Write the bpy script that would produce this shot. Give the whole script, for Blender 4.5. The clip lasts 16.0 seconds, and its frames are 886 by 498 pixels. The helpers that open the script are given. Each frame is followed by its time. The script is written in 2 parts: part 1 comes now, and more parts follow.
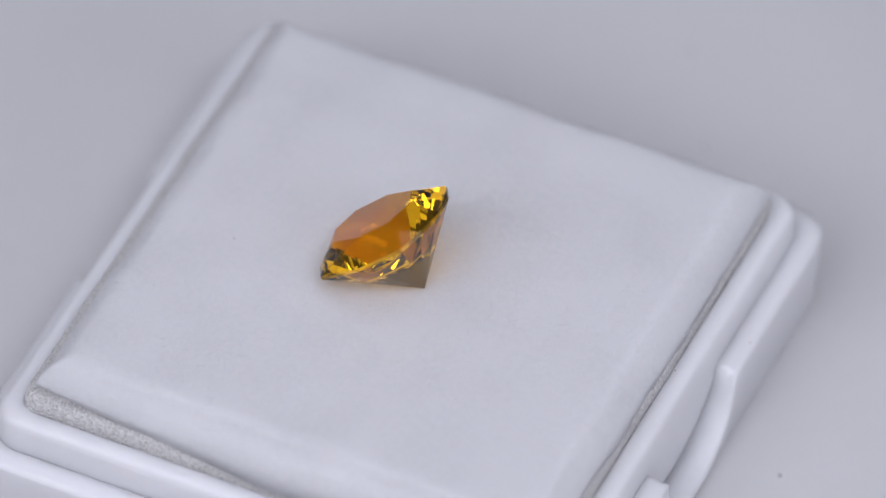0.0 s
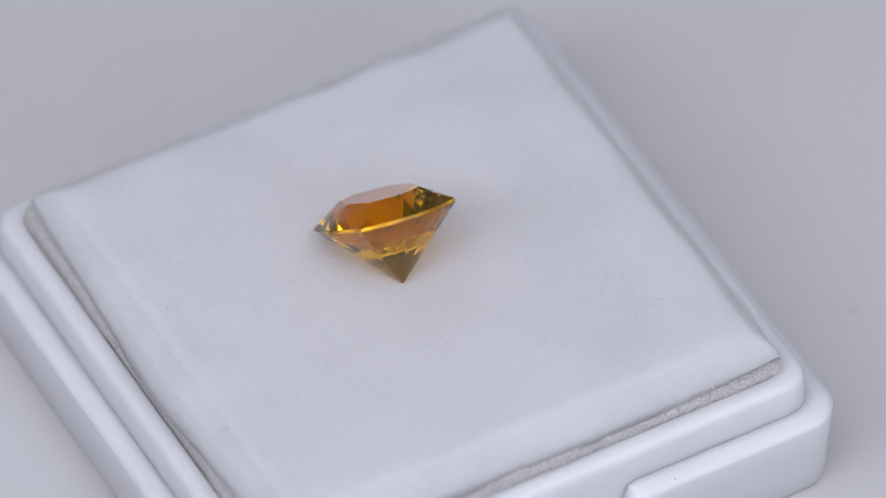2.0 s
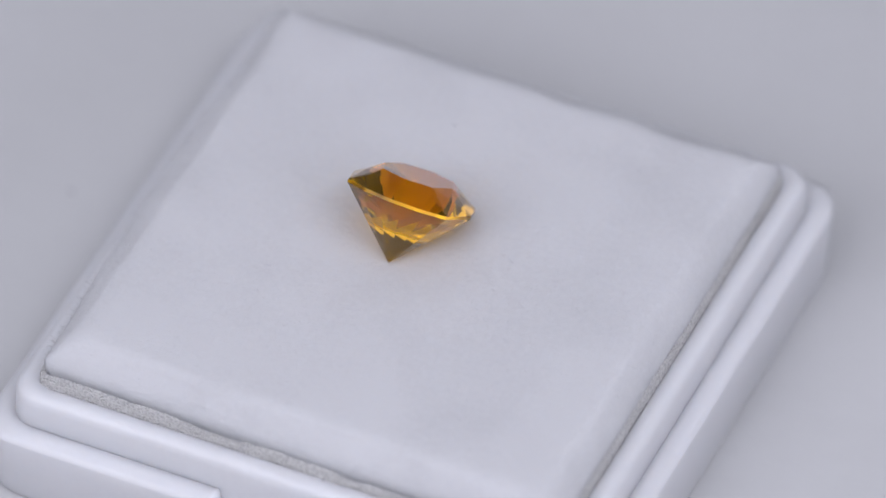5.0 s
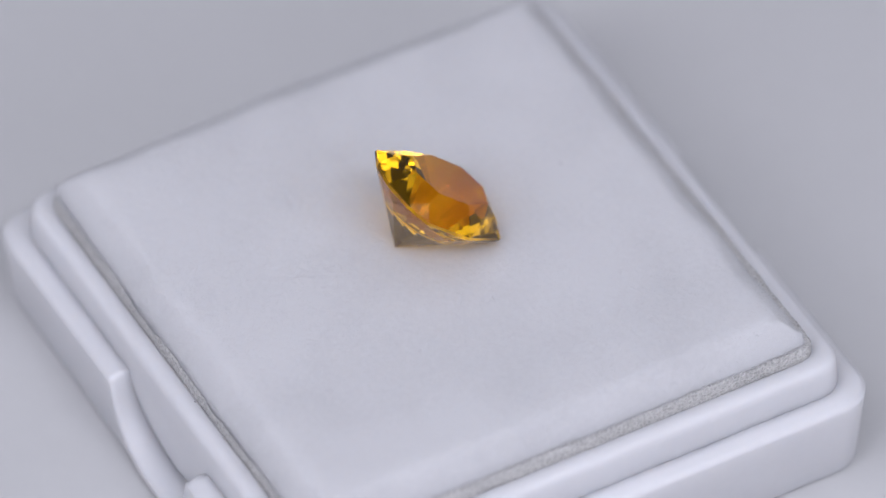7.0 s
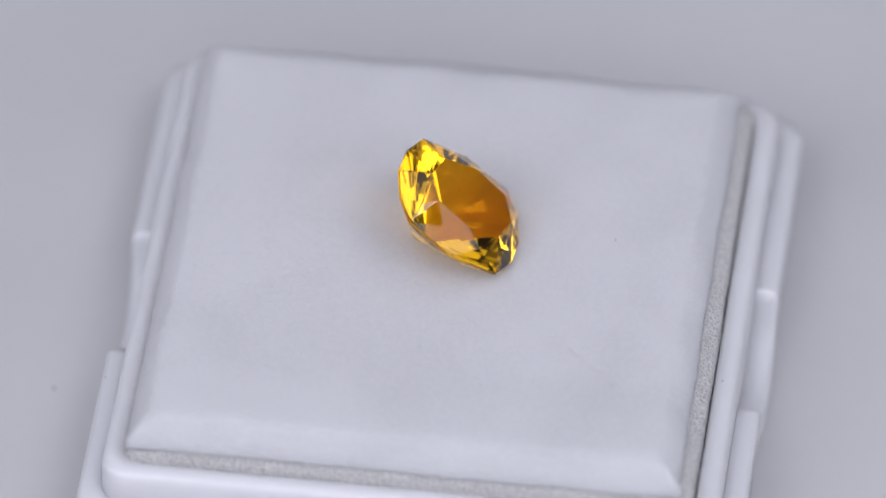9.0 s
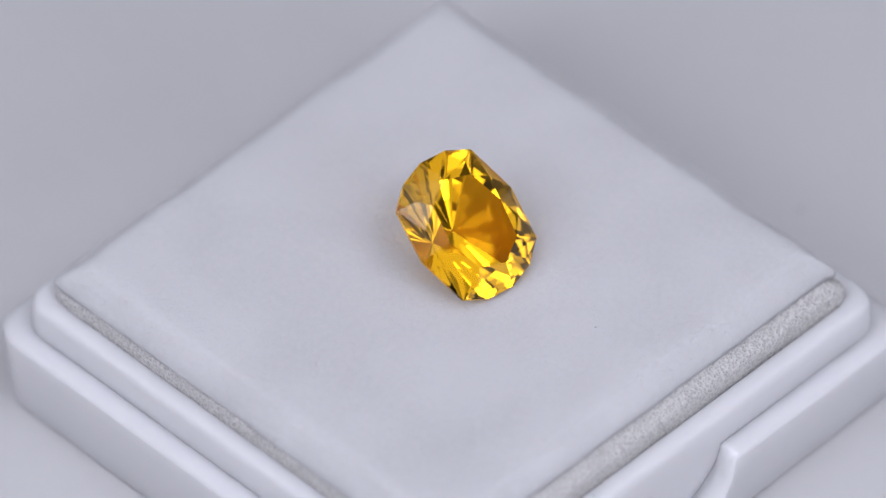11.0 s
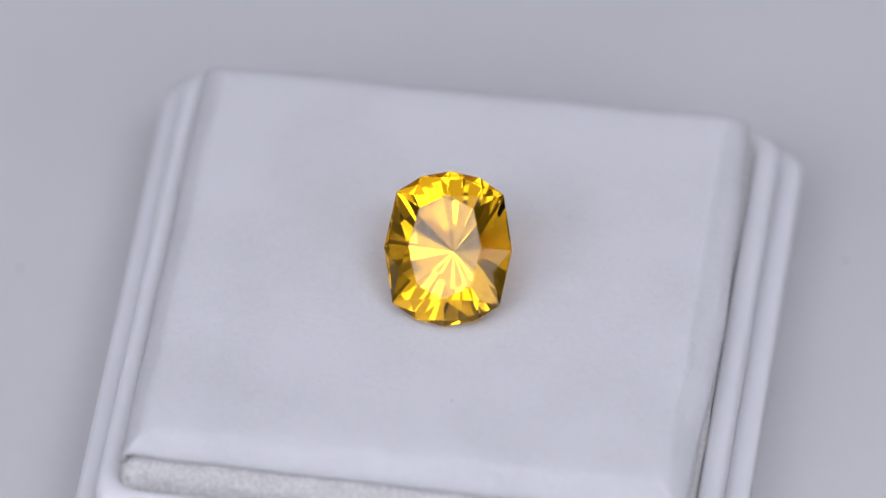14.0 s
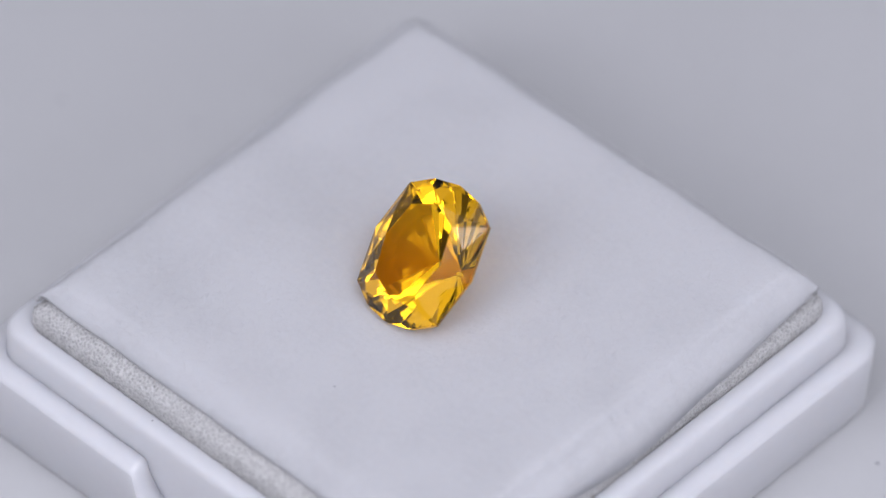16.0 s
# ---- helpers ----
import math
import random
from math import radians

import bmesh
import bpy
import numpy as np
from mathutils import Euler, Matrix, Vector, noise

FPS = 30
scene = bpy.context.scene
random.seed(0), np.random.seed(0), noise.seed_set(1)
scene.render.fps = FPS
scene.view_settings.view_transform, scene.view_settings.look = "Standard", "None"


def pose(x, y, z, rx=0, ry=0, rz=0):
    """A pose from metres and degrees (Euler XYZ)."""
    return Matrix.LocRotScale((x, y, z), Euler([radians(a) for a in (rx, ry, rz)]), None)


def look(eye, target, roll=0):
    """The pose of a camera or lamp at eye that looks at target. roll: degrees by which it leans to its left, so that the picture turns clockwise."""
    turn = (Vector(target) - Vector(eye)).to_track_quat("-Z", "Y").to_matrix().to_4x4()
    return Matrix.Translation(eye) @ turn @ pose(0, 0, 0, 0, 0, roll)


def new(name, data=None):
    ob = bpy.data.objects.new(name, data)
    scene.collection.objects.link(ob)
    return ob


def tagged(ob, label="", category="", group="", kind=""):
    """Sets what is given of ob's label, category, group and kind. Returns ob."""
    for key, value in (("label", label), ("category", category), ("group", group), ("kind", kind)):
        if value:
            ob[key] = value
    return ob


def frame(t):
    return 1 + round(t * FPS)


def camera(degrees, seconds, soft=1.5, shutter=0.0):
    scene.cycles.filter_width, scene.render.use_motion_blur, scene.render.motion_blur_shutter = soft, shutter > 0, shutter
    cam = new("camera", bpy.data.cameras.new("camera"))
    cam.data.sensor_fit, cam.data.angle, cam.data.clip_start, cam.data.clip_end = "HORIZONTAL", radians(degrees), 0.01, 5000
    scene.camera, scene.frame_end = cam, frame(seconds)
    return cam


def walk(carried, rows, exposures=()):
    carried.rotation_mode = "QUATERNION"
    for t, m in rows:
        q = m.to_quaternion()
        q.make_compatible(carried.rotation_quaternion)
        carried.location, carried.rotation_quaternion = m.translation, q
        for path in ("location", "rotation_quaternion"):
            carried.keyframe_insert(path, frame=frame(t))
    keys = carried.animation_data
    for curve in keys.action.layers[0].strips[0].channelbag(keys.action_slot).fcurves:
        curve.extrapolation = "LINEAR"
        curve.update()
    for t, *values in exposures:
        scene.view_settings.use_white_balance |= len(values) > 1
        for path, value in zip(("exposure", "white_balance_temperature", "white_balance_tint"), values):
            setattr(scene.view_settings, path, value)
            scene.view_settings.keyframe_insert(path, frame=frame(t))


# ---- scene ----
# ---- camera: a long lens on a fixed stand, half a metre from a slowly turning table ----
MM = 0.001
LIFT = 9.5                     # height of the pad's rim line over the turntable, mm
cam = camera(4.876, 16.0, soft=1.3)
cam.data.dof.use_dof = True
cam.data.dof.focus_distance = 0.619
cam.data.dof.aperture_fstop = 18.5
STAND = pose(0, -0.43128, 0.44968 + LIFT * MM, 43.979, 0.1396, -0.2918)
walk(cam, [(0.0, STAND), (16.0, STAND)])

# ---- world and light: a small assumed cloth tent and lamp panels, all out of view ----
world = bpy.data.worlds.new("world")
scene.world = world
world.use_nodes = True
world.node_tree.nodes["Background"].inputs[0].default_value = (0.55, 0.6, 0.7, 1)
world.node_tree.nodes["Background"].inputs[1].default_value = 0.2
scene.view_settings.exposure = 0.0


def area_lamp(name, eye, target, sx, sy, power, colour):
    data = bpy.data.lights.new(name, "AREA")
    data.shape, data.size, data.size_y, data.energy, data.color = "RECTANGLE", sx, sy, power, colour
    ob = new(name, data)
    ob.matrix_world = look(eye, target)
    return tagged(ob, "unseen flat white lamp panel set up round the gem box", "lamp")


area_lamp("front_lamp", (0.141, -0.201, 0.401), (0, 0, 0.0), 0.217, 0.124, 0.40, (0.85, 0.855, 1.0))
area_lamp("front_lamp", (-0.127, -0.267, 0.365), (0, 0, 0.0), 0.124, 0.20, 0.26, (0.85, 0.855, 1.0))
area_lamp("unseen_side_lamp", (-0.263, -0.213, 0.265), (0, 0, 0.0), 0.20, 0.16, 0.48, (0.85, 0.855, 1.0))
# low right panel added as fill, to brighten the sides facing right
area_lamp("unseen_side_lamp", (0.28, -0.28, 0.17), (0, 0, 0.0), 0.26, 0.24, 0.45, (0.85, 0.855, 1.0))
# broad dim overhead fill, added in place of bright surroundings above the gemstone
area_lamp("overhead_fill", (0.0, -0.06, 0.50), (0.0, 0.0, 0.0), 0.7, 0.58, 1.2, (0.84, 0.855, 1.0))
# added fill behind the camera, standing in for the pale surround reflected there
area_lamp("camera_side_fill", (0.0, -0.576, 0.592), (0.0, 0.0, 0.0), 0.76, 0.68, 1.28, (0.85, 0.855, 1.0))


# ---- materials ----
def material(name):
    m = bpy.data.materials.new(name)
    m.use_nodes = True
    t = m.node_tree
    return m, t, t.nodes["Principled BSDF"]


def node(t, kind, **values):
    n = t.nodes.new(kind)
    for key, value in values.items():
        n.inputs[key.replace("_", " ")].default_value = value
    return n


def textured(name, dark, light, scale, rough, bump, distance, fine=1.0, detail=6.0, sheen=0.0):
    """A surface with two scales of colour change and a fine relief; scale is in grains per metre."""
    m, t, b = material(name)
    co = t.nodes.new("ShaderNodeTexCoord")
    big = node(t, "ShaderNodeTexNoise", Scale=scale * 0.06, Detail=4.0)
    small = node(t, "ShaderNodeTexNoise", Scale=scale, Detail=detail, Roughness=0.7)
    mix = t.nodes.new("ShaderNodeMath")
    mix.operation = "MULTIPLY_ADD"
    mix.inputs[1].default_value = fine
    ramp = t.nodes.new("ShaderNodeValToRGB")
    ramp.color_ramp.elements[0].position, ramp.color_ramp.elements[1].position = 0.25 + 0.25 * fine, 0.75 + 0.25 * fine
    ramp.color_ramp.elements[0].color, ramp.color_ramp.elements[1].color = (*dark, 1), (*light, 1)
    half = t.nodes.new("ShaderNodeMath")
    half.operation = "MULTIPLY"
    half.inputs[1].default_value = 1.0 / (1.0 + fine) * 1.6
    relief = node(t, "ShaderNodeBump", Strength=bump, Distance=distance)
    for n in (big, small):
        t.links.new(co.outputs["Object"], n.inputs["Vector"])
    t.links.new(small.outputs["Fac"], mix.inputs[0])
    t.links.new(big.outputs["Fac"], mix.inputs[2])
    t.links.new(mix.outputs[0], ramp.inputs[0])
    t.links.new(ramp.outputs[0], b.inputs["Base Color"])
    t.links.new(small.outputs["Fac"], relief.inputs["Height"])
    t.links.new(relief.outputs[0], b.inputs["Normal"])
    b.inputs["Roughness"].default_value = rough
    if sheen:
        b.inputs["Sheen Weight"].default_value = sheen
        b.inputs["Sheen Roughness"].default_value = 0.6
    return m


def translucent(m, weight, depth):
    b = m.node_tree.nodes["Principled BSDF"]
    b.inputs["Subsurface Weight"].default_value = weight
    b.inputs["Subsurface Radius"].default_value = (1.0, 0.95, 0.9)
    b.inputs["Subsurface Scale"].default_value = depth
    return m


FELT = translucent(textured("white_felt", (0.58, 0.58, 0.585), (0.66, 0.66, 0.665), 2400, 1.0, 0.5, 0.00025, 0.7, 8.0, 0.15), 0.55, 0.0025)
PLASTIC = translucent(textured("white_plastic", (0.68, 0.68, 0.69), (0.72, 0.72, 0.73), 1500, 0.42, 0.06, 0.00005, 0.5), 0.85, 0.0022)
TABLE = textured("white_table", (0.54, 0.54, 0.535), (0.58, 0.58, 0.575), 700, 0.55, 0.05, 0.00005, 0.4)
GREY = textured("grey_cloth", (0.35, 0.35, 0.35), (0.40, 0.40, 0.40), 500, 0.9, 0.2, 0.0004)
PALE = textured("pale_grey_cloth", (0.5, 0.5, 0.505), (0.56, 0.56, 0.565), 500, 0.9, 0.2, 0.0004)
DUST = textured("grey_dust", (0.28, 0.28, 0.29), (0.4, 0.4, 0.41), 9000, 0.9, 0.2, 0.0001)
LINT = textured("grey_lint", (0.45, 0.45, 0.48), (0.6, 0.6, 0.62), 9000, 0.9, 0.1, 0.0001)


def foam_material():
    m, t, b = material("grey_foam")
    co = t.nodes.new("ShaderNodeTexCoord")
    cells = node(t, "ShaderNodeTexVoronoi", Scale=5200.0)
    grain = node(t, "ShaderNodeTexNoise", Scale=7000.0, Detail=5.0)
    ramp = t.nodes.new("ShaderNodeValToRGB")
    ramp.color_ramp.elements[0].position, ramp.color_ramp.elements[1].position = 0.15, 0.75
    ramp.color_ramp.elements[0].color, ramp.color_ramp.elements[1].color = (0.50, 0.49, 0.47, 1), (0.76, 0.75, 0.725, 1)
    add = t.nodes.new("ShaderNodeMath")
    add.operation = "MULTIPLY"
    relief = node(t, "ShaderNodeBump", Strength=1.0, Distance=0.0002)
    for n in (cells, grain):
        t.links.new(co.outputs["Object"], n.inputs["Vector"])
    add2 = t.nodes.new("ShaderNodeMath")
    add2.operation = "ADD"
    t.links.new(cells.outputs["Distance"], add.inputs[0])
    add.inputs[1].default_value = 0.7
    t.links.new(add.outputs[0], add2.inputs[0])
    t.links.new(grain.outputs["Fac"], add2.inputs[1])
    add3 = t.nodes.new("ShaderNodeMath")
    add3.operation = "SUBTRACT"
    add3.inputs[1].default_value = 0.3
    t.links.new(add2.outputs[0], add3.inputs[0])
    t.links.new(add3.outputs[0], ramp.inputs[0])
    t.links.new(ramp.outputs[0], b.inputs["Base Color"])
    t.links.new(add3.outputs[0], relief.inputs["Height"])
    t.links.new(relief.outputs[0], b.inputs["Normal"])
    b.inputs["Roughness"].default_value = 0.95
    return m


FOAM = translucent(foam_material(), 0.12, 0.0005)


def gem_material(name, rough):
    m, t, b = material(name)
    b.inputs["Base Color"].default_value = (1.0, 0.505, 0.009, 1)
    b.inputs["Roughness"].default_value = rough
    b.inputs["IOR"].default_value = 1.58
    b.inputs["Transmission Weight"].default_value = 1.0
    b.inputs["Specular Tint"].default_value = (1.0, 0.93, 0.80, 1)
    return m


GEM = gem_material("amber_gemstone", 0.0)
GIRDLE = gem_material("frosted_amber_gemstone", 0.3)


# ---- mesh helpers ----
def part(name, bm, mat, parent=None, label="", smooth=False):
    """Link a bmesh, built in mm, as one mesh object."""
    for v in bm.verts:
        v.co *= MM
    bmesh.ops.recalc_face_normals(bm, faces=bm.faces)
    me = bpy.data.meshes.new(name)
    bm.to_mesh(me)
    bm.free()
    me.materials.append(mat)
    if smooth:
        me.shade_smooth()
    ob = new(name, me)
    ob.parent = parent
    return tagged(ob, label)


def rounded_square(cx, cy, half, radius, n):
    """n points (a multiple of 8) round a square with round corners, from the middle of the east side, in mm.
    Returns for each (x, y, side as an angle)."""
    side, arc = 2 * (half - radius), math.pi / 2 * radius
    total = 4 * (side + arc)
    points = []
    for k in range(n):
        s = (k / n * total + side / 2) % total
        q = int(s // (side + arc)) % 4
        d = s - q * (side + arc)
        if d < side:
            x, y = half, d - side / 2
        else:
            a = (d - side) / max(radius, 1e-6)
            x, y = half - radius + radius * math.cos(a), half - radius + radius * math.sin(a)
        for _ in range(q):
            x, y = -y, x
        points.append((cx + x, cy + y))
    return points


def loft(rings, close_first=False, close_last=False):
    bm = bmesh.new()
    made = [[bm.verts.new(p) for p in ring] for ring in rings]
    for a, b in zip(made, made[1:]):
        n = len(a)
        for k in range(n):
            bm.faces.new((a[k], a[(k + 1) % n], b[(k + 1) % n], b[k]))
    if close_first:
        bm.faces.new(made[0][::-1])
    if close_last:
        bm.faces.new(made[-1])
    return bm


def slab(x0, y0, z0, x1, y1, z1, bevel=0.0):
    bm = bmesh.new()
    bmesh.ops.create_cube(bm, size=1.0)
    for v in bm.verts:
        v.co = Vector(((x0, x1)[v.co.x > 0], (y0, y1)[v.co.y > 0], (z0, z1)[v.co.z > 0]))
    if bevel:
        bmesh.ops.bevel(bm, geom=bm.edges[:], offset=bevel, segments=2, affect="EDGES", profile=0.5)
    return bm


# ---- the assumed light tent: unseen walls and roof that shape bounce and reflections ----
def structure(name, bm, mat, label):
    return tagged(part(name, bm, mat), label, name.split("_")[0], kind="structure")


structure("table_top", slab(-900, -1000, -40, 900, 740, -16), TABLE, "matt white table top under the turntable")
# wall and roof greys are set by how bright the gemstone's facets should look
structure("wall_north", slab(-820, 650, -15.9, 820, 662, 950), GREY, "unseen grey cloth back wall of an assumed light tent")
structure("wall_west", slab(-812, -960, -15.9, -800, 649.5, 950), GREY, "unseen grey cloth side wall of an assumed light tent")
structure("wall_east", slab(800, -960, -15.9, 812, 649.5, 950), GREY, "unseen grey cloth side wall of an assumed light tent")
structure("wall_south", slab(-799.5, -960, -15.9, 799.5, -950, 950), PALE, "unseen pale grey cloth front wall of an assumed light tent")
structure("ceiling", slab(-820, -960, 950.5, 820, 662, 962), PALE, "unseen pale grey cloth roof of an assumed light tent")

# ---- the turntable ----
def turntable():
    base = new("turntable")
    tagged(base, "plain white round turntable platform, slowly turning", "turntable")
    n, rings = 160, []
    for r, z in ((119.0, -12.0), (120.0, -11.0), (120.0, -1.0), (119.7, -0.3), (119.0, 0.0), (60.0, 0.0), (0.01, 0.0)):
        rings.append([(r * math.cos(k / n * math.tau), r * math.sin(k / n * math.tau), z) for k in range(n)])
    part("platform", loft(rings, close_first=True), TABLE, base, smooth=False)
    foot = [[(r * math.cos(k / n * math.tau), r * math.sin(k / n * math.tau), z) for k in range(n)] for r, z in ((70, -15.9), (70, -12.05))]
    part("foot", loft(foot, True, True), PLASTIC, base)
    return base


# ---- the gem box: plastic tray with a raised rim and finger notches in two sides ----
CX, CY = -1.2, 1.08


def tray():
    base = new("gem_box")
    tagged(base, "open white plastic gem display box with notched ledge", "box")
    n = 640
    z_ledge, z_foot = LIFT - 3.8, 0.0

    def lean(x):
        """The tray stands a little lower on its west side, mm."""
        return 0.02 * (x - CX)

    def notch(x, y):
        """How far the ledge is scooped down at a point of the outline, mm."""
        if abs(y - CY) < 16.0:
            return 0.0
        u = (x + 0.5) / 4.75
        return 4.4 * math.sqrt(max(0.0, 1 - u * u)) if abs(u) < 1 else 0.0

    # outer skirt and ledge, one closed ring from the inner foot up over the ledge and down the outside
    profile = [(17.75, z_foot + 0.6, 1.6, 0), (17.75, z_ledge, 1.6, 1), (18.9, z_ledge + 0.02, 1.9, 1), (19.35, z_ledge - 0.06, 2.0, 1), (19.68, z_ledge - 0.22, 2.1, 1),
               (19.68, z_ledge - 0.5, 2.2, 1), (19.66, z_ledge - 0.9, 2.2, 1), (19.40, z_foot + 0.35, 2.1, 0), (19.25, z_foot + 0.1, 2.0, 0), (18.90, z_foot, 1.9, 0)]
    rings = []
    for half, z, radius, cut in profile:
        ring = []
        for x, y in rounded_square(CX, CY, half, radius, n):
            d = notch(x, y) if cut else 0.0
            ring.append((x, y, max(z - d + lean(x), z_foot + 0.5) if cut else z))
        rings.append(ring)
    rings.append(rings[0])
    bm = loft(rings)
    bmesh.ops.remove_doubles(bm, verts=bm.verts, dist=1e-5)
    part("ledge", bm, PLASTIC, base, "white plastic ledge with a scooped finger notch", smooth=True)
    z_rim = LIFT - 1.4
    profile = [(16.93, 1.2, 1.2), (16.93, z_rim - 0.35, 1.2), (17.0, z_rim - 0.12, 1.25), (17.18, z_rim, 1.3), (17.8, z_rim, 1.5), (18.08, z_rim - 0.1, 1.6),
               (18.23, z_rim - 0.35, 1.7), (18.28, z_rim - 0.7, 1.7), (18.32, z_ledge + 0.3, 1.7), (18.34, z_ledge - 0.7, 1.7), (17.72, 0.5, 1.6)]
    rings = [[(x, y, z + lean(x)) for x, y in rounded_square(CX, CY, half, radius, 320)] for half, z, radius in profile]
    part("rim", loft(rings), PLASTIC, base, "raised rounded white rim", smooth=True)
    part("tray_floor", slab(CX - 17.7, CY - 17.7, 0.3, CX + 17.7, CY + 17.7, 1.6), PLASTIC, base)
    return base


# ---- the pad: a foam block with a sheet of felt over it ----
FX, FY, FH = -0.98, 0.88, 16.62


FOAM_EAST, FOAM_WEST, FOAM_NORTH, FOAM_SOUTH = 15.80, -18.12, 17.97, -15.92     # sides of the foam block, mm
FOAM_TOPS = {"east": 9.35, "west": 8.6, "north": 9.15, "south": 8.9}                  # height of its shoulder on each side


def foam_shoulder(u, v):
    """Height of the foam's top edge, for a place (u, v) on a square from -1 to 1; the sides run into one another at the corners."""
    lift = 0.35 * u if v > 0 else 0.0
    side = FOAM_TOPS["east"] if u > 0 else FOAM_TOPS["west"]
    end = FOAM_TOPS["north"] + lift if v > 0 else FOAM_TOPS["south"]
    k = min(1.0, max(0.0, (abs(v) - abs(u)) / 0.12 + 0.5))
    return side + (end - side) * k


def foam_pad():
    mx, my = (FOAM_EAST + FOAM_WEST) / 2, (FOAM_NORTH + FOAM_SOUTH) / 2
    hx, hy = (FOAM_EAST - FOAM_WEST) / 2, (FOAM_NORTH - FOAM_SOUTH) / 2
    rings = []
    for inset, share, rise in ((0, 0.0, 0), (0, 0.35, 0), (0, 0.6, 0), (0, 0.72, 0), (0, 0.82, 0), (0, 0.9, 0), (0.02, 0.96, 0), (0.09, 0.99, 0), (0.25, 1.0, 0.03), (0.9, 1.0, 0.5), (3, None, 10.3), (14, None, 10.35)):
        ring = []
        for u, v in rounded_square(0, 0, 1.0, 0.03, 640):
            z = rise if share is None else 1.65 + (foam_shoulder(u, v) - 1.65) * share + min(rise, max(0.0, 10.1 + 0.35 * max(0.0, (foam_shoulder(u, v) - 9.2) / 1.1) - foam_shoulder(u, v)))
            x, y = mx + u * (hx - inset), my + v * (hy - inset)
            rough = 0.07 * noise.noise(Vector((x, y, z)) * 2.1) + 0.08 * noise.noise(Vector((x, y, z)) * 0.35) + 0.05 * noise.noise(Vector((x, y, z)) * 6.0) - 0.05
            ring.append((x + u * rough, y + v * rough, z + (0.06 * noise.noise(Vector((x, y, 9.0)) * 3.0) if share != 0.0 else 0.0)))
        rings.append(ring)
    ob = part("foam_pad", loft(rings, True, True), FOAM, smooth=True)
    return tagged(ob, "light grey porous foam pad filling the box", "foam pad")


def felt_edge(x, y):
    """Height of the felt's lower edge over the turntable at a point of its outline, mm: it hangs lower on some sides."""
    dx, dy = x - FX, y - FY
    wave = 0.22 * noise.noise(Vector((x * 0.22, y * 0.22, 3.0))) + 0.07 * noise.noise(Vector((x * 1.3, y * 1.3, 7.0)))
    if abs(dx) > abs(dy):
        if dx > 0:
            low = 9.45 + 0.1 * (dy / FH)             # east
        else:
            low = 8.1 + 1.5 * max(0.0, (abs(dy) / FH - 0.08) / 0.92) ** 1.1     # west, lifted towards its ends
    else:
        low = 9.75 + 0.45 * (dx / FH) if dy > 0 else 8.75 + 1.0 * max(0.0, (dx / FH - 0.4) / 0.6)              # north, south
    return low + wave


def fold(x, y):
    """How much the felt is folded down at its border: it lies nearly flat towards its north edge."""
    dx, dy = x - FX, y - FY
    k = min(1.0, max(0.0, (dy - abs(dx)) / 2.0 + 0.5))
    return 1.0 - k * (0.22 + 0.15 * dx / FH)


def north_set(x, y):
    """How far the felt is cut short on its north side, mm."""
    return 0.5 * min(1.0, max(0.0, (y - FY - abs(x - FX)) / 1.5 + 0.5))


def bulge(x, y):
    """How far the felt leans out to the rim on its west side, mm; least at the corners."""
    dx, dy = x - FX, y - FY
    if dx > 0 or abs(dx) < abs(dy):
        return 0.0
    return 0.56 * (1 - abs(dy) / FH) * min(1.0, (abs(dx) - abs(dy)) / 1.5)


def felt_sheet():
    n = 720
    top = LIFT + 1.72
    # (inset from the outline, drop below the flat top, corner radius)
    rows = [(0.0, None, 0.3), (0.04, 1.68, 0.3), (0.16, 1.36, 0.3), (0.36, 1.04, 0.35), (0.62, 0.72, 0.4), (0.88, 0.44, 0.5), (1.06, 0.28, 0.6), (1.24, 0.17, 0.7), (1.45, 0.09, 0.8), (1.8, 0.03, 1.0), (2.4, 0.0, 1.3),
            (4.0, 0.0, 1.6), (6.0, 0.0, 1.6), (8.5, 0.0, 1.5), (10.0, 0.0, 1.4), (11.0, 0.0, 1.3), (12.0, 0.0, 1.2), (13.0, 0.0, 1.0), (14.0, 0.0, 0.8), (15.0, 0.0, 0.5), (16.0, 0.0, 0.2), (16.5, 0.0, 0.05)]
    half0 = FH + 0.06
    rings = []
    for inset, drop, radius in rows:
        ring = []
        for x, y in rounded_square(FX, FY, half0 - inset, radius, n):
            wob = 0.10 * noise.noise(Vector((x * 0.25, y * 0.25, 1.0))) + 0.03 * noise.noise(Vector((x * 1.1, y * 1.1, 5.0)))
            edge = felt_edge(x, y)
            if drop is None:
                z = edge
            else:
                z = top - drop * fold(x, y)
                if drop > 1.0:
                    z = max(z, edge + 0.10)
                z += wob * (1.3 if drop > 0.2 else 0.45)
                # the gemstone's point presses a shallow dent into the felt
                z -= 0.13 * math.exp(-((x + 1.95) ** 2 + (y + 0.95) ** 2) / 12.5)
            k = 1 + wob * (0.9 if inset < 2.6 else 0.0) / half0
            ring.append((FX + (x - FX) * k - bulge(x, y) * (1 if inset < 0.8 else 0), FY + (y - FY) * k - north_set(x, y) * (1 if inset < 3 else 0), z))
        rings.append(ring)
    # underside, a little inside, so that the felt has thickness
    under = [(x + (FX - x) * 0.012, y + (FY - y) * 0.012, z + 0.02) for x, y, z in rings[0]]
    rings.insert(0, under)
    ob = part("felt_sheet", loft(rings, close_last=True), FELT, smooth=True)
    tagged(ob, "soft white felt sheet over the foam pad", "felt")
    felt_fuzz(ob, rings)
    return ob


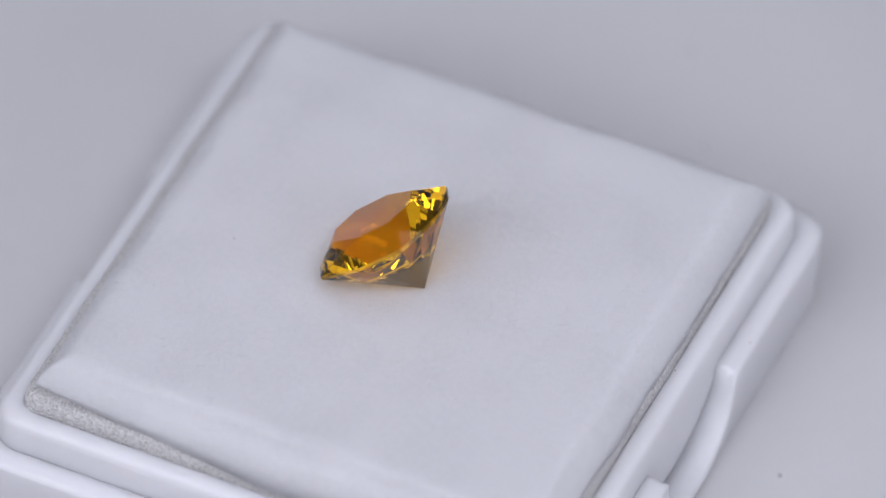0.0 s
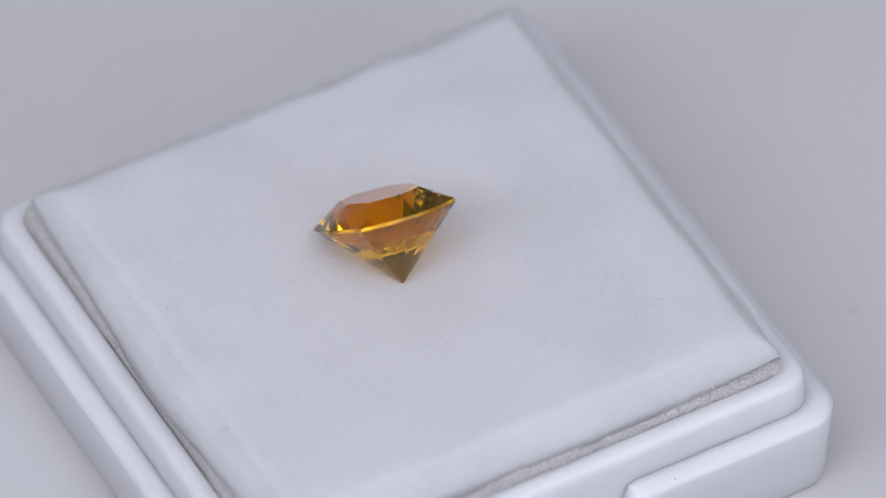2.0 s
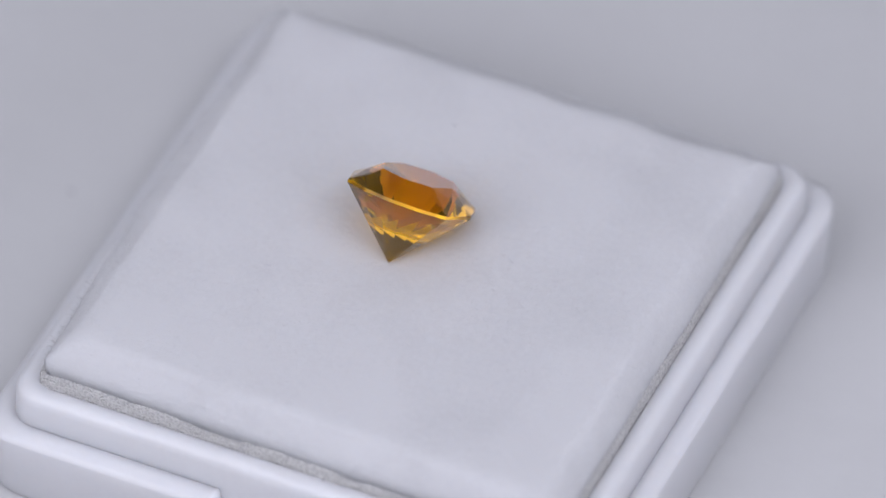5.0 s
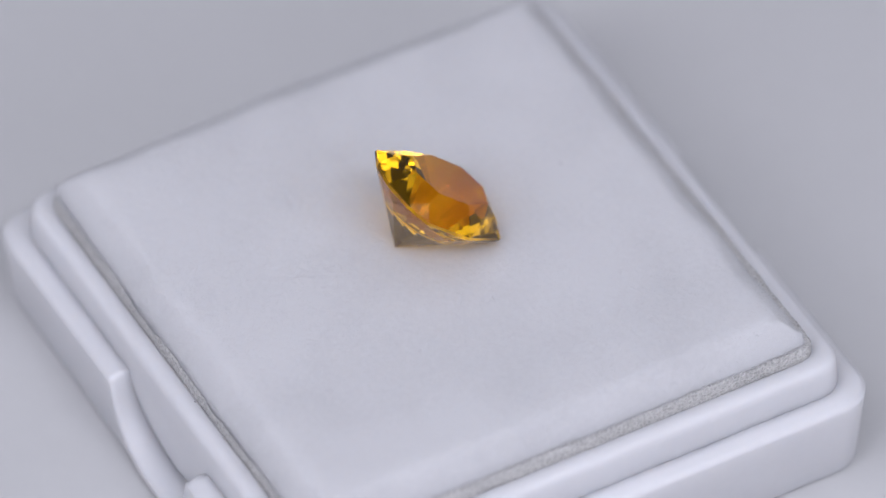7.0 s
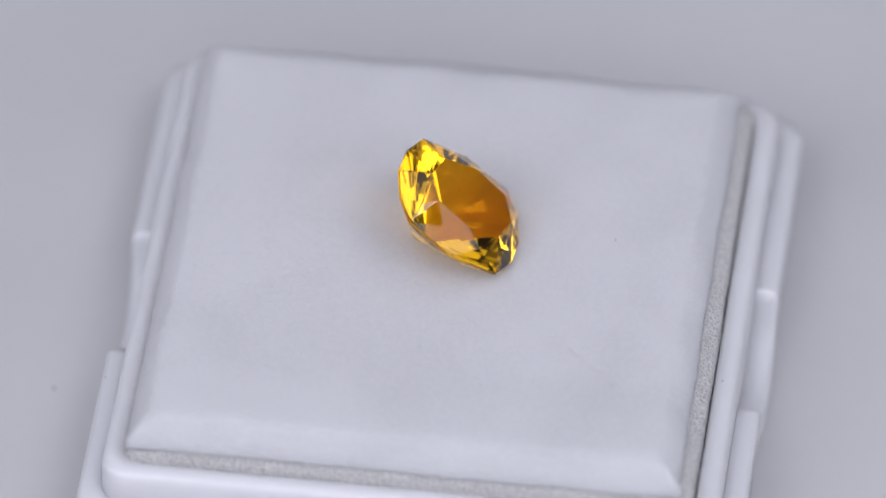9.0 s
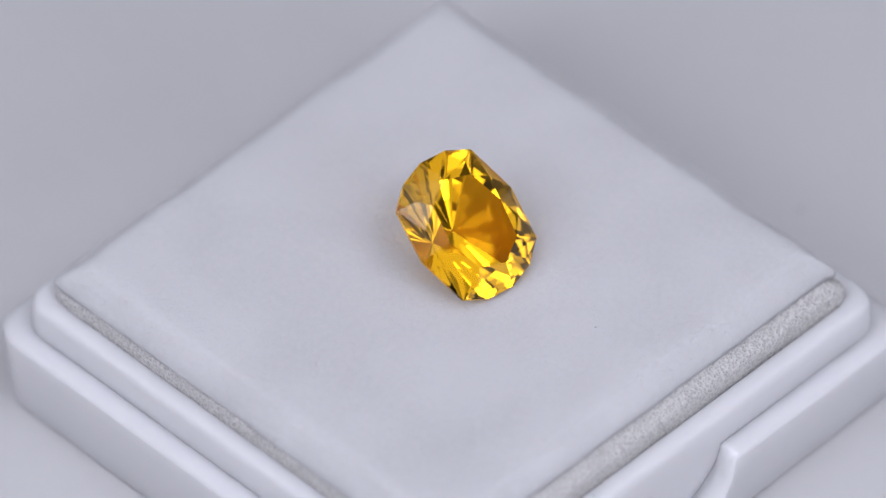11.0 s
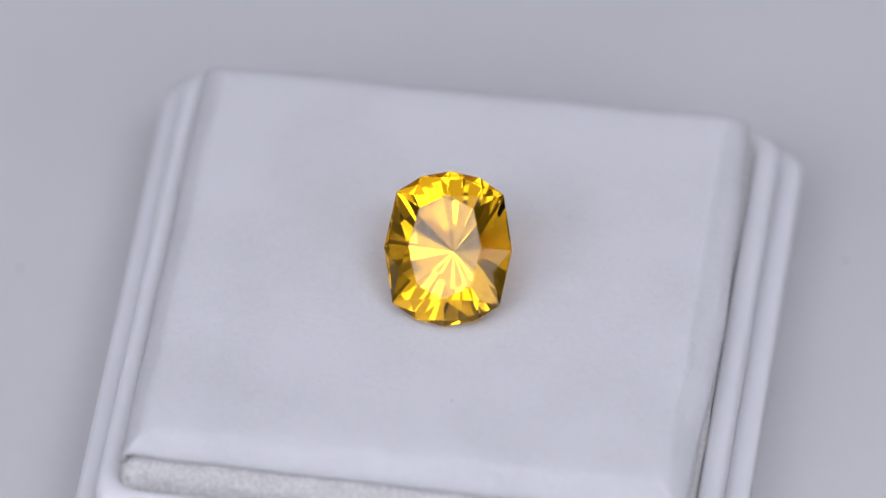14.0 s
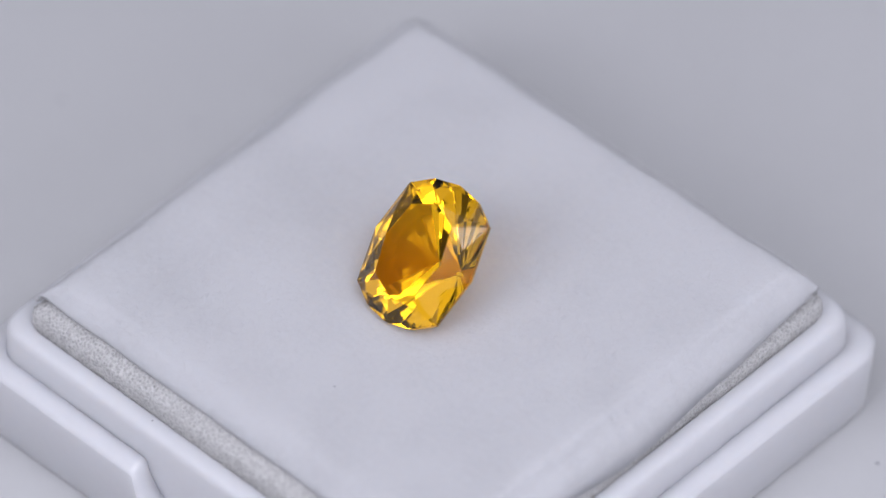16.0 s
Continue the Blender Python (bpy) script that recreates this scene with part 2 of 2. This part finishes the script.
def felt_fuzz(sheet, rings):
    """Loose fibres that stand out from the felt's cut edge and border and lie matted on its top, as one mesh."""
    pick = random.Random(7)
    verts, faces = [], []
    for j in range(16000):
        if j < 7000:
            x, y, z = pick.choice(rings[pick.choice((1, 1, 1, 2, 3, 4, 5, 6, 7, 8))])
            lie = 0.35
        else:
            x, y = FX + pick.uniform(-15, 15), FY + pick.uniform(-15, 15)
            if math.hypot(x + 1.8, y - 2.2) < 5.2:
                continue
            z, lie = LIFT + 1.725, 0.08
        out = Vector((x - FX, y - FY, 0)).normalized()
        d = (out * pick.uniform(-0.3, 0.6) + Vector((pick.gauss(0, 0.6), pick.gauss(0, 0.6), pick.uniform(-0.35, 0.35)))).normalized()
        length, r = pick.uniform(0.15, 0.6), 0.010
        side = d.cross(Vector((0.2, 0.3, 1.0))).normalized()
        up = side.cross(d)
        bend = side * pick.uniform(-0.1, 0.1) + up * pick.uniform(-0.02, 0.08)
        base = len(verts)
        for u in (0.0, 0.5, 1.0):
            c = Vector((x, y, z)) + d * (length * u) + bend * (u * u) - up * 0.01
            for q in range(3):
                w = q / 3 * math.tau
                verts.append((c + (side * math.cos(w) + up * math.sin(w)) * r * (1 - 0.6 * u)) * MM)
        for ring in range(2):
            for q in range(3):
                p, n = base + ring * 3, (q + 1) % 3
                faces.append((p + q, p + n, p + 3 + n, p + 3 + q))
    me = bpy.data.meshes.new("fuzz")
    me.from_pydata(verts, [], faces)
    me.materials.append(FELT)
    fuzz = new("fuzz", me)
    fuzz.parent = sheet
    tagged(fuzz, "fine loose felt fibres", kind="stuff")


# ---- the gemstone ----
# tiers of the pavilion: half a step of turn or none, share of the girdle's outline, height, roundness
PAVILION_TIERS = ((0.5, 0.87, -0.72, 2.25), (0.0, 0.60, -1.80, 2.05))
PAVILION_SIDES = 20


def gemstone():
    """A cushion cut: twelve-sided girdle, eight-sided table, and a pavilion in two tiers; in mm, girdle plane at z = 0."""
    a, b, x1, y1, x0, y0, deep = 3.84, 4.62, 1.77, 4.26, 3.21, 3.31, 4.33
    outline = [(0, b), (x1, y1), (x0, y0), (a, 0), (x0, -y0), (x1, -y1), (0, -b), (-x1, -y1), (-x0, -y0), (-a, 0), (-x0, y0), (-x1, y1)]
    points = []
    for x, y in outline:
        points += [(x, y, 0.10), (x, y, -0.10)]
    table = [(0, 3.08), (1.62, 2.3), (2.2, 0), (1.62, -2.3), (0, -3.08), (-1.62, -2.3), (-2.2, 0), (-1.62, 2.3)]
    points += [(x, y, 1.28) for x, y in table]
    # the middle tier of the crown
    for x, y, z in ((2.8, 1.43, 0.75), (2.1, 3.1, 0.76)):
        points += [(x * sx, y * sy, z) for sx in (1, -1) for sy in (1, -1)]
    # the two middle tiers of the pavilion, on rounded outlines
    for k in range(PAVILION_SIDES):
        for half, share, z, e in PAVILION_TIERS:
            w = (k + half) / PAVILION_SIDES * math.tau
            c, d = math.cos(w) / a, math.sin(w) / b
            r = share * (abs(c) ** e + abs(d) ** e) ** (-1 / e)
            points.append((r * math.cos(w), r * math.sin(w), z))
    points.append((0, 0, -deep))
    bm = bmesh.new()
    for p in points:
        bm.verts.new(p)
    hull = bmesh.ops.convex_hull(bm, input=bm.verts[:])
    bmesh.ops.delete(bm, geom=list({g for g in hull["geom_interior"] + hull["geom_unused"] if isinstance(g, bmesh.types.BMVert)}), context="VERTS")
    bmesh.ops.dissolve_limit(bm, angle_limit=radians(0.3), verts=bm.verts[:], edges=bm.edges[:])
    bmesh.ops.recalc_face_normals(bm, faces=bm.faces)
    bm.normal_update()
    base = new("gemstone")
    tagged(base, "transparent amber-yellow cushion-cut gemstone lying on white felt", "gemstone")
    place = Matrix.Scale(MM, 4) @ pose(-1.694, 1.838, 4.902 + LIFT, 40.016, -5.125, -179.21)
    sorts = {"table_facet": lambda z: z > 0.99, "crown": lambda z: 0.1 < z <= 0.99, "girdle": lambda z: abs(z) <= 0.1, "pavilion": lambda z: z < -0.1}
    for name, belongs in sorts.items():
        faces = [f for f in bm.faces if belongs(f.normal.z)]
        corners = list(dict.fromkeys(v for f in faces for v in f.verts))
        me = bpy.data.meshes.new(name)
        me.from_pydata([place @ v.co for v in corners], [], [[corners.index(v) for v in f.verts] for f in faces])
        me.materials.append(GIRDLE if name == "girdle" else GEM)
        new(name, me).parent = base
    bm.free()
    return base


# ---- lint and dust ----
def fibre(x, y, turn, length, bend):
    """A curled hair lying on the felt, mm."""
    bm = bmesh.new()
    n, r, z = 14, 0.014, LIFT + 1.76
    last = None
    c, s = math.cos(turn), math.sin(turn)
    for k in range(n + 1):
        u = k / n - 0.5
        px, py = u * length, bend * (4 * u * u - 0.6 * math.sin(5 * u))
        ring = []
        for j in range(5):
            w = j / 5 * math.tau
            qx, qy = px, py + r * math.cos(w)
            ring.append(bm.verts.new((x + qx * c - qy * s, y + qx * s + qy * c, z + r * math.sin(w))))
        if last:
            for j in range(5):
                bm.faces.new((last[j], last[(j + 1) % 5], ring[(j + 1) % 5], ring[j]))
        last = ring
    return tagged(part("lint_fibre", bm, LINT), "fine grey lint fibre on white felt", "lint", "lint on the felt")


def speck(x, y, z, r, label, group):
    bm = bmesh.new()
    bmesh.ops.create_icosphere(bm, subdivisions=2, radius=r)
    for v in bm.verts:
        d = 1 + 0.5 * noise.noise(v.co / r * 1.3 + Vector((x, y, 0)))
        v.co = Vector((x + v.co.x * d * 1.2, y + v.co.y * d, z + r * 0.4 + v.co.z * d * 0.5))
    return tagged(part("dust_speck", bm, DUST), label, "dust", group)


turning = [turntable(), tray(), foam_pad(), felt_sheet(), gemstone()]
for spec in ((-2.3, -5.5, 0.35, 1.3, 0.25), (-8.1, -5.0, 2.3, 0.5, 0.05), (-12.5, -1.6, 1.3, 0.4, 0.02), (-12.4, -0.7, 2.0, 0.5, 0.06), (1.3, 13.6, 0.9, 0.7, 0.25), (-8.3, -4.3, 0.5, 0.35, 0.1), (-14.0, -5.0, 0.2, 0.3, 0.05)):
    turning.append(fibre(*spec))
turning.append(speck(-3.2, 11.1, LIFT + 1.7, 0.06, "tiny dark dust speck on white felt", "dust on the felt"))
for x, y, z in ((0.95, -16.11, 8.14), (4.69, 18.50, 8.22), (-19.40, -1.47, 5.33), (6.92, -18.35, 5.86)):
    turning.append(speck(x, y, z, 0.05, "tiny dark dust speck on white plastic", "dust on the box"))
for x, y in ((-26.9, 5.9), (2.8, -22.3), (26.0, -6.7), (33.4, -2.4), (-24.0, -14.2)):
    turning.append(speck(x, y, 0.0, 0.13, "small grey dust speck on the turntable", "dust on the turntable"))


# ---- what moves: everything on the turntable turns clockwise, one turn in twenty seconds ----
def motions():
    angles = (64.03, 54.99, 46.0, 37.08, 28.24, 19.42, 10.56, 1.63, -7.37, -16.39, -25.42, -34.44, -43.47, -52.45, -61.34, -70.31, -79.41,
              -88.59, -97.82, -107.04, -116.26, -125.48, -134.7, -143.84, -152.84, -161.78, -170.67, -179.52, -188.32, -197.12, -205.96, -214.82, -223.71)
    for thing in turning:
        walk(thing, [(k * 0.5, pose(0, 0, 0, 0, 0, a)) for k, a in enumerate(angles)])


motions()
